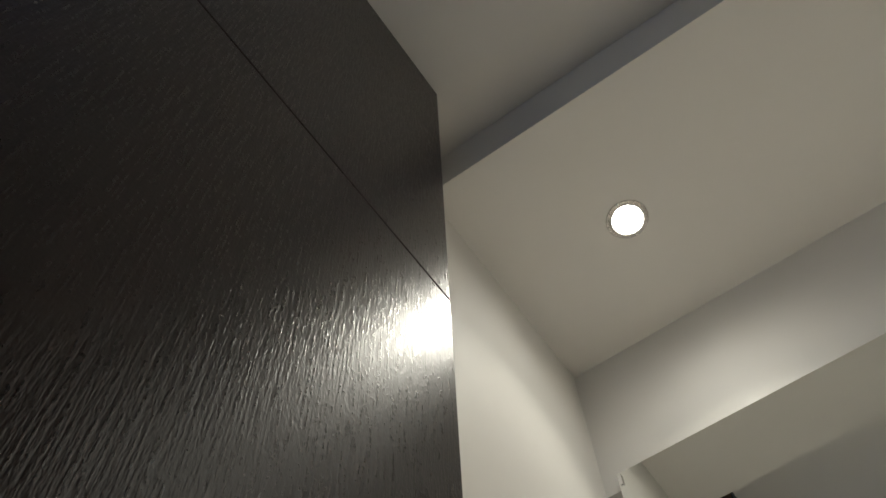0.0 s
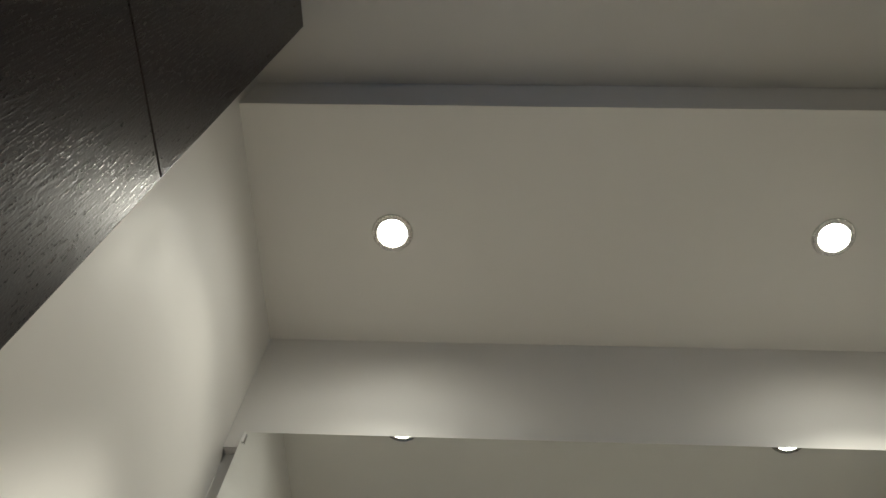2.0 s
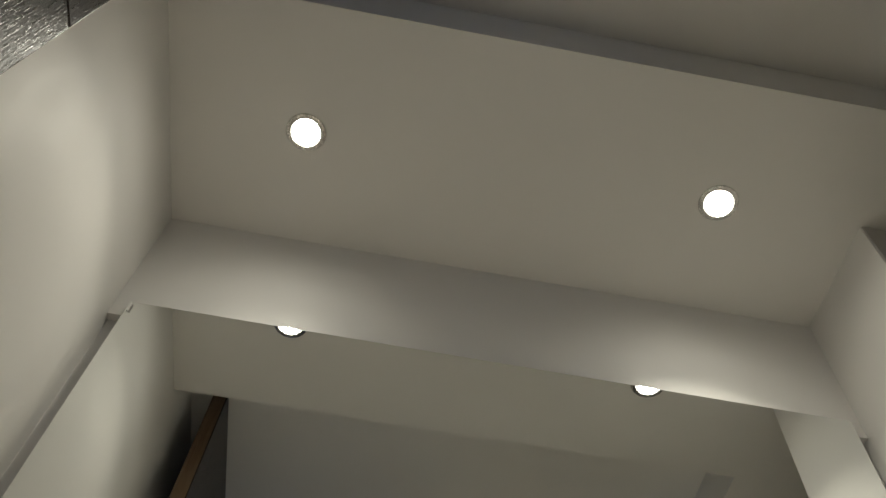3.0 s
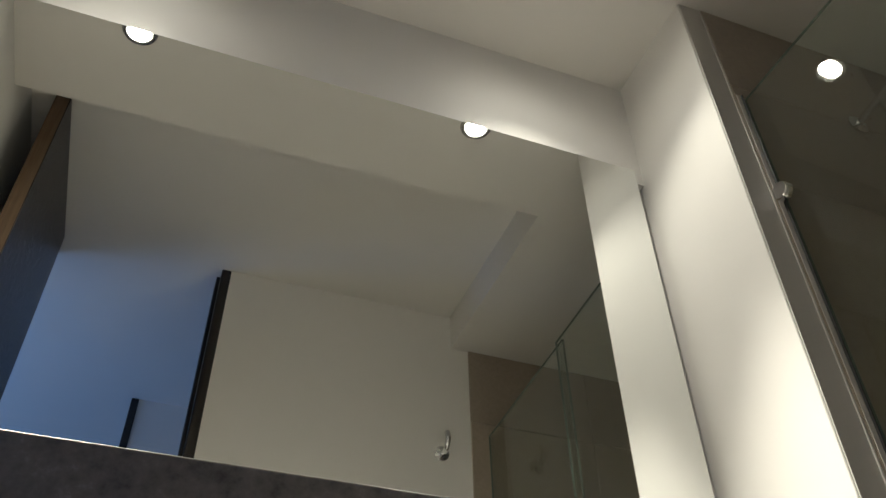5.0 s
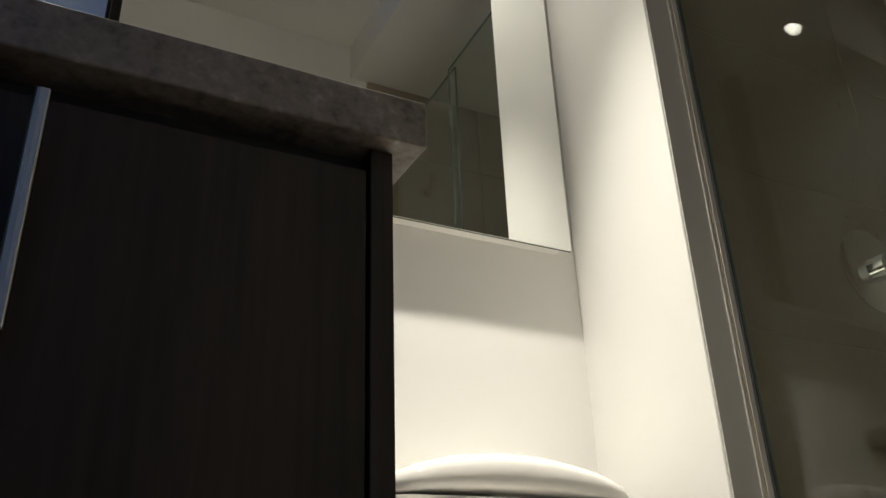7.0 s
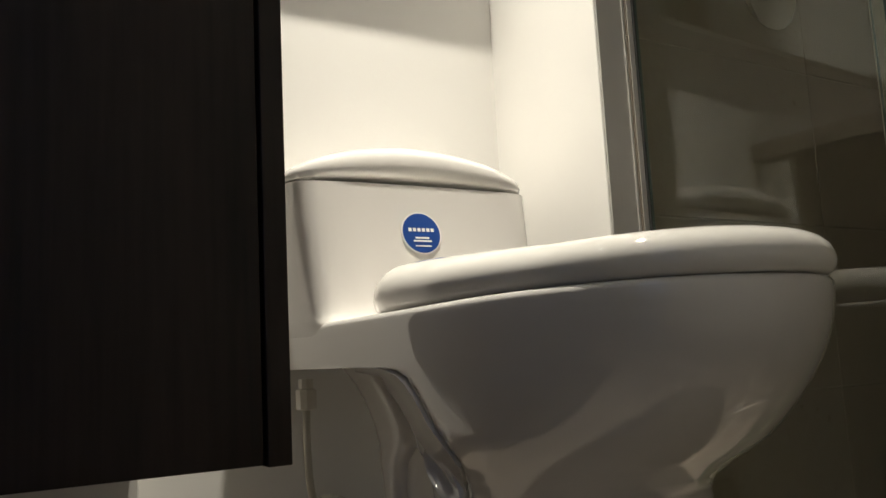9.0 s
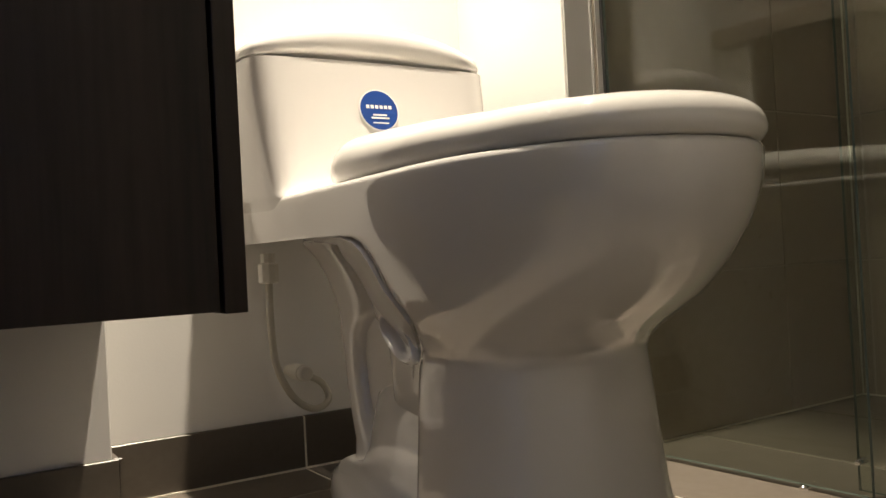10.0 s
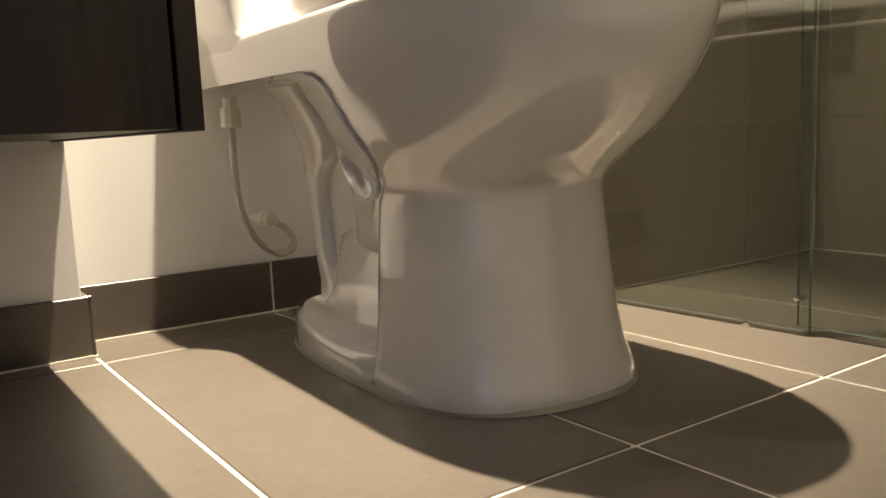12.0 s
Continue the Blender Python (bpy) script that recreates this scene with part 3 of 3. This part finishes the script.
    bead = loft([[(x, y, 0.0005) for x, y, _ in egg(0, -0.6515, -0.092, 0.1615, 0.156, nf=2.4, nb=3.4, ym=-0.46)], [(x, y, 0.0055) for x, y, _ in outline]])
    part("sealant_bead", bead, SILICONE, ob, "yellowed sealant line at the foot")
    # round blue label on the tank front
    sticker = part("label", turned([(0.0, 0.0), (0.0275, 0.0), (0.0275, -0.0006), (0.0, -0.0006)], 40, "y"), PRINT, ob, "round blue label with white print")
    sticker.location, sticker.rotation_euler = (-0.015, -0.1596, 0.566), (radians(-12), 0, 0)
    sticker.scale = (1.2, 1, 1.2)
    disc = part("label_face", turned([(0.0, -0.0007), (0.0258, -0.0007), (0.0258, -0.001), (0.0, -0.001)], 40, "y"), BLUE, sticker)
    for x, z, w, h in [(-0.0155 + 0.0062 * k, 0.004, 0.0042, 0.0045) for k in range(6)] + [(0, -0.0065, 0.019, 0.0022), (0, -0.0105, 0.025, 0.0022), (0, -0.017, 0.022, 0.0015)]:
        part("print_bar", box(x - w / 2, -0.0014, z - h / 2, x + w / 2, -0.0011, z + h / 2), PRINT, sticker)
    return ob


toilet()

# supply hose and valve
hose = tagged(new("supply_hose"), "thin beige water supply hose hanging below the toilet tank", "hose")
NX, NY = 1.036, -0.064
part("coupling_nut", turned([(0.011, 0.352), (0.011, 0.338), (0.0155, 0.336), (0.0155, 0.309), (0.012, 0.307)], 10, at=(NX, NY, 0)), PLASTIC, hose, "white plastic coupling nut")
part("hose_line", tube([(NX, NY, 0.309), (NX, NY + 0.001, 0.25), (NX + 0.007, NY + 0.003, 0.182), (NX + 0.035, NY + 0.012, 0.130), (NX + 0.075, NY + 0.026, 0.104), (NX + 0.105, NY + 0.036, 0.114), (NX + 0.10, NY + 0.048, 0.140), (NX + 0.066, NY + 0.058, 0.160)], 0.0055, 12, 8), HOSE, hose, smooth=True)
valve = tagged(new("angle_valve"), "small plastic angle valve on the wall", "valve")
part("valve_body", turned([(0.013, -0.036), (0.013, -0.004), (0.009, -0.002), (0.009, BACK)], 20, "y", (NX + 0.060, 0, 0.162)), PLASTIC, valve, smooth=True)
part("valve_knob", turned([(0.010, -0.050), (0.012, -0.048), (0.012, -0.038), (0.008, -0.036)], 14, "y", (NX + 0.060, 0, 0.162)), PLASTIC, valve)

# ---- shower ----
GX = 1.554
PANE0, PANE1 = -0.407, -0.384
screen = tagged(new("shower_screen"), "frameless clear glass shower screen beside the toilet", "shower screen")
screen.location, screen.rotation_euler = (GX, SHOWER_BACK, 0), (0, 0, radians(2.0))


def pane_of(name, x, y0, y1, z0):
    """A glass pane with polished, slightly green edges."""
    ob = part(name, box(x - 0.004, y0, z0, x + 0.004, y1, 2.035, 0.0008, 1), SCREEN_GLASS, screen)
    ob.data.materials.append(GLASS_EDGE)
    for p in ob.data.polygons:
        if abs(p.normal.x) < 0.5:
            p.material_index = 1


pane_of("fixed_pane", 0.0, PANE0, -0.004, 0.006)
pane_of("door_pane", 0.011, FRONT - SHOWER_BACK + 0.012, PANE1, 0.010)
part("wall_profile", box(-0.0175, -0.0005, 0.001, -0.0066, 0.0022, 2.05), ALU, screen, "grey aluminium wall profile")
part("glass_gasket", box(-0.0065, -0.005, 0.001, -0.0042, 0.0022, 2.05), RUBBER_AND_SHADE, screen, "black rubber seal beside the glass")
for z in (0.30, 1.745):
    part("glass_clamp", turned([(0.0, -0.022), (0.017, -0.022), (0.019, -0.019), (0.019, -0.0045), (0.0, -0.0045)], 32, "x", (0, -0.012, z)), CHROME, screen, "round chrome glass clamp", True)
part("floor_pin", turned([(0.006, 0.0), (0.006, 0.006), (0.0035, 0.008)], 16, at=(-0.010, -0.32, 0)), CHROME, screen)
part("door_guide", turned([(0.0, -0.013), (0.0032, -0.0125), (0.0042, -0.010), (0.0042, 0.0065)], 20, "x", (0, -0.395, 0.051)), CHROME, screen, "small chrome door guide", True)

shower = tagged(new("wall_shower"), "chrome wall arm with a round shower head", "shower head")
AX, AZ = 1.874, 2.085
part("wall_rosette", turned([(0.026, SHOWER_BACK - 0.001), (0.026, SHOWER_BACK - 0.006), (0.014, SHOWER_BACK - 0.012)], 28, "y", (AX, 0, AZ)), CHROME, shower, smooth=True)
part("arm", tube([(AX, SHOWER_BACK, AZ), (AX, SHOWER_BACK - 0.10, AZ + 0.01), (AX, SHOWER_BACK - 0.20, AZ - 0.01), (AX, SHOWER_BACK - 0.24, AZ - 0.05)], 0.009), CHROME, shower, smooth=True)
part("head", turned([(0.012, AZ - 0.05), (0.02, AZ - 0.065), (0.07, AZ - 0.078), (0.072, AZ - 0.088)], 36, at=(AX, SHOWER_BACK - 0.24, 0)), CHROME, shower, smooth=True)
part("nozzle_plate", turned([(0.0, AZ - 0.089), (0.067, AZ - 0.089), (0.067, AZ - 0.0885), (0.0, AZ - 0.0885)], 36, at=(AX, SHOWER_BACK - 0.24, 0)), SHOWER_DARK, shower)

mixer = tagged(new("shower_mixer"), "chrome shower mixer with a lever on the tiled wall", "mixer")
MX, MZ = 1.912, 1.04
part("plate", turned([(0.0, SHOWER_BACK - 0.007), (0.076, SHOWER_BACK - 0.008), (0.082, SHOWER_BACK - 0.004), (0.082, SHOWER_BACK - 0.001)], 44, "y", (MX, 0, MZ)), CHROME, mixer, smooth=True)
part("cartridge", turned([(0.024, SHOWER_BACK - 0.007), (0.024, SHOWER_BACK - 0.05), (0.018, SHOWER_BACK - 0.055)], 28, "y", (MX, 0, MZ)), CHROME, mixer, smooth=True)
part("lever", tube([(MX, SHOWER_BACK - 0.045, MZ), (MX + 0.02, SHOWER_BACK - 0.06, MZ + 0.02), (MX + 0.05, SHOWER_BACK - 0.065, MZ + 0.05)], lambda t: 0.010 - 0.004 * t), CHROME, mixer, smooth=True)

hook = tagged(new("robe_hook"), "small chrome robe hook on the white wall", "hook")
HX, HZ = 1.426, 1.945
part("rose", turned([(0.026, FRONT + 0.001), (0.026, FRONT + 0.008), (0.014, FRONT + 0.013)], 24, "y", (HX, 0, HZ)), CHROME, hook, smooth=True)
part("peg", tube([(HX, FRONT + 0.006, HZ), (HX, FRONT + 0.045, HZ - 0.006), (HX, FRONT + 0.068, HZ + 0.025), (HX, FRONT + 0.06, HZ + 0.05)], 0.0095), CHROME, hook, smooth=True)

# ---- tiles ----
TW, TL, JOINT = 0.306, 0.66, 0.0045
pieces = {}


def piece(parent, x0, y0, z0, x1, y1, z1, mat, name="tile"):
    """One tile with eased edges; alike tiles share their mesh."""
    size = (round(x1 - x0, 4), round(y1 - y0, 4), round(z1 - z0, 4), mat.name)
    if size not in pieces:
        dx, dy, dz = size[0] / 2, size[1] / 2, size[2] / 2
        pieces[size] = mesh_of(name, box(-dx, -dy, -dz, dx, dy, dz, 0.0012, 1), mat)
    ob = new(name, pieces[size])
    ob.parent = parent
    ob.location = ((x0 + x1) / 2, (y0 + y1) / 2, (z0 + z1) / 2)
    return ob


def grid(lo, hi, start, step):
    """Cuts of the stretch lo..hi at start + k * step."""
    k = math.ceil((lo - start) / step + 1e-6)
    cuts = [lo]
    while start + k * step < hi - 1e-6:
        if start + k * step > lo + 0.004:
            cuts.append(start + k * step)
        k += 1
    return cuts + [hi]


def lay(xs, ys, joint=JOINT):
    for x0, x1 in zip(xs, xs[1:]):
        for y0, y1 in zip(ys, ys[1:]):
            yield x0 + joint / 2, y0 + joint / 2, x1 - joint / 2, y1 - joint / 2


for x0, y0, x1, y1 in lay(grid(0.0, SHOWER, 0.809, TW), grid(FRONT - 0.1, BACK - 0.01, -0.786, TL)):
    piece(floor, x0, y0, -0.009, x1, y1, 0.0, TILE)
for x0, y0, x1, y1 in lay(grid(-1.5, SHOWER, 0.809, TW), grid(END, FRONT - 0.1, -0.786, TL)):
    piece(floor, x0, y0, -0.009, x1, y1, 0.0, TILE)

wall_b, wall_s = bpy.data.objects["wall_shower_back"], bpy.data.objects["wall_shower_side"]
for x0, z0, x1, z1 in lay(grid(1.531, SHOWER - 0.009, 2.006, 0.6), grid(0.001, LOW, 0.283, 0.3), 0.0022):
    piece(wall_b, x0, SHOWER_BACK, z0, x1, SHOWER_BACK + 0.010, z1, TILE_SHOWER)
for y0, z0, y1, z1 in lay(grid(FRONT + 0.011, SHOWER_BACK - 0.001, -0.90, 0.6), grid(0.001, LOW, 0.283, 0.3), 0.0022):
    piece(wall_s, SHOWER - 0.010, y0, z0, SHOWER, y1, z1, TILE_SHOWER)
# light grout along the shower's floor and in its corner
for x0, y0, z0, x1, y1, z1 in ((GX + 0.012, SHOWER_BACK - 0.0032, 0.0003, SHOWER - 0.013, SHOWER_BACK - 0.0003, 0.003), (SHOWER - 0.0132, FRONT + 0.012, 0.0003, SHOWER - 0.0103, SHOWER_BACK - 0.0035, 0.003), (SHOWER - 0.0128, SHOWER_BACK - 0.003, 0.0032, SHOWER - 0.0103, SHOWER_BACK - 0.0003, LOW - 0.001)):
    part("grout_joint", box(x0, y0, z0, x1, y1, z1), GROUT, wall_b)
wall_e = bpy.data.objects["wall_entrance"]
for x0, z0, x1, z1 in lay(grid(1.534, SHOWER - 0.011, 2.006, 0.6), grid(0.001, LOW, 0.283, 0.3), 0.0022):
    piece(wall_e, x0, FRONT, z0, x1, FRONT + 0.010, z1, TILE_SHOWER)

# tiled skirting
skirt = tagged(new("baseboard"), "taupe tile skirting along the white walls", "baseboard", kind="structure")
SK = 0.0855
cuts = grid(0.001, 0.809, 0.19, 0.309)
for x0, x1 in zip(cuts, cuts[1:]):
    piece(skirt, x0 + 0.001, -0.0815, 0.001, x1 - 0.001, -0.0725, SK, TILE_WALL, "skirting_tile")
piece(skirt, 0.8005, -0.072, 0.001, 0.8095, BACK - 0.011, SK, TILE_WALL, "skirting_tile")
for x0, x1 in ((0.8105, 1.1135), (1.1165, RIGHT - 0.001)):
    piece(skirt, x0, BACK - 0.010, 0.001, x1, BACK - 0.0005, SK, TILE_WALL, "skirting_tile")
piece(skirt, RIGHT - 0.0095, NICHE, 0.001, RIGHT - 0.0005, BACK - 0.011, SK, TILE_WALL, "skirting_tile")
piece(skirt, DOOR_X1 + 0.034, FRONT + 0.0005, 0.001, 1.533, FRONT + 0.0095, SK, TILE_WALL, "skirting_tile")
piece(skirt, 0.0005, DY1 + 0.0, 0.001, 0.0095, -0.083, SK, TILE_WALL, "skirting_tile")

# grout between the skirting tiles and along the floor
for x0, y0, x1, y1, z1 in ((1.1135, BACK - 0.0095, 1.1165, BACK - 0.001, SK - 0.001), (0.8096, BACK - 0.013, RIGHT - 0.0097, BACK - 0.0102, 0.0028), (0.001, -0.0845, 0.811, -0.0817, 0.0028), (0.8097, -0.0815, 0.8122, BACK - 0.0133, 0.0028), (RIGHT - 0.0122, NICHE, RIGHT - 0.0097, BACK - 0.0133, 0.0028)):
    part("grout_joint", box(x0, y0, 0.0003, x1, y1, z1), GROUT, skirt)
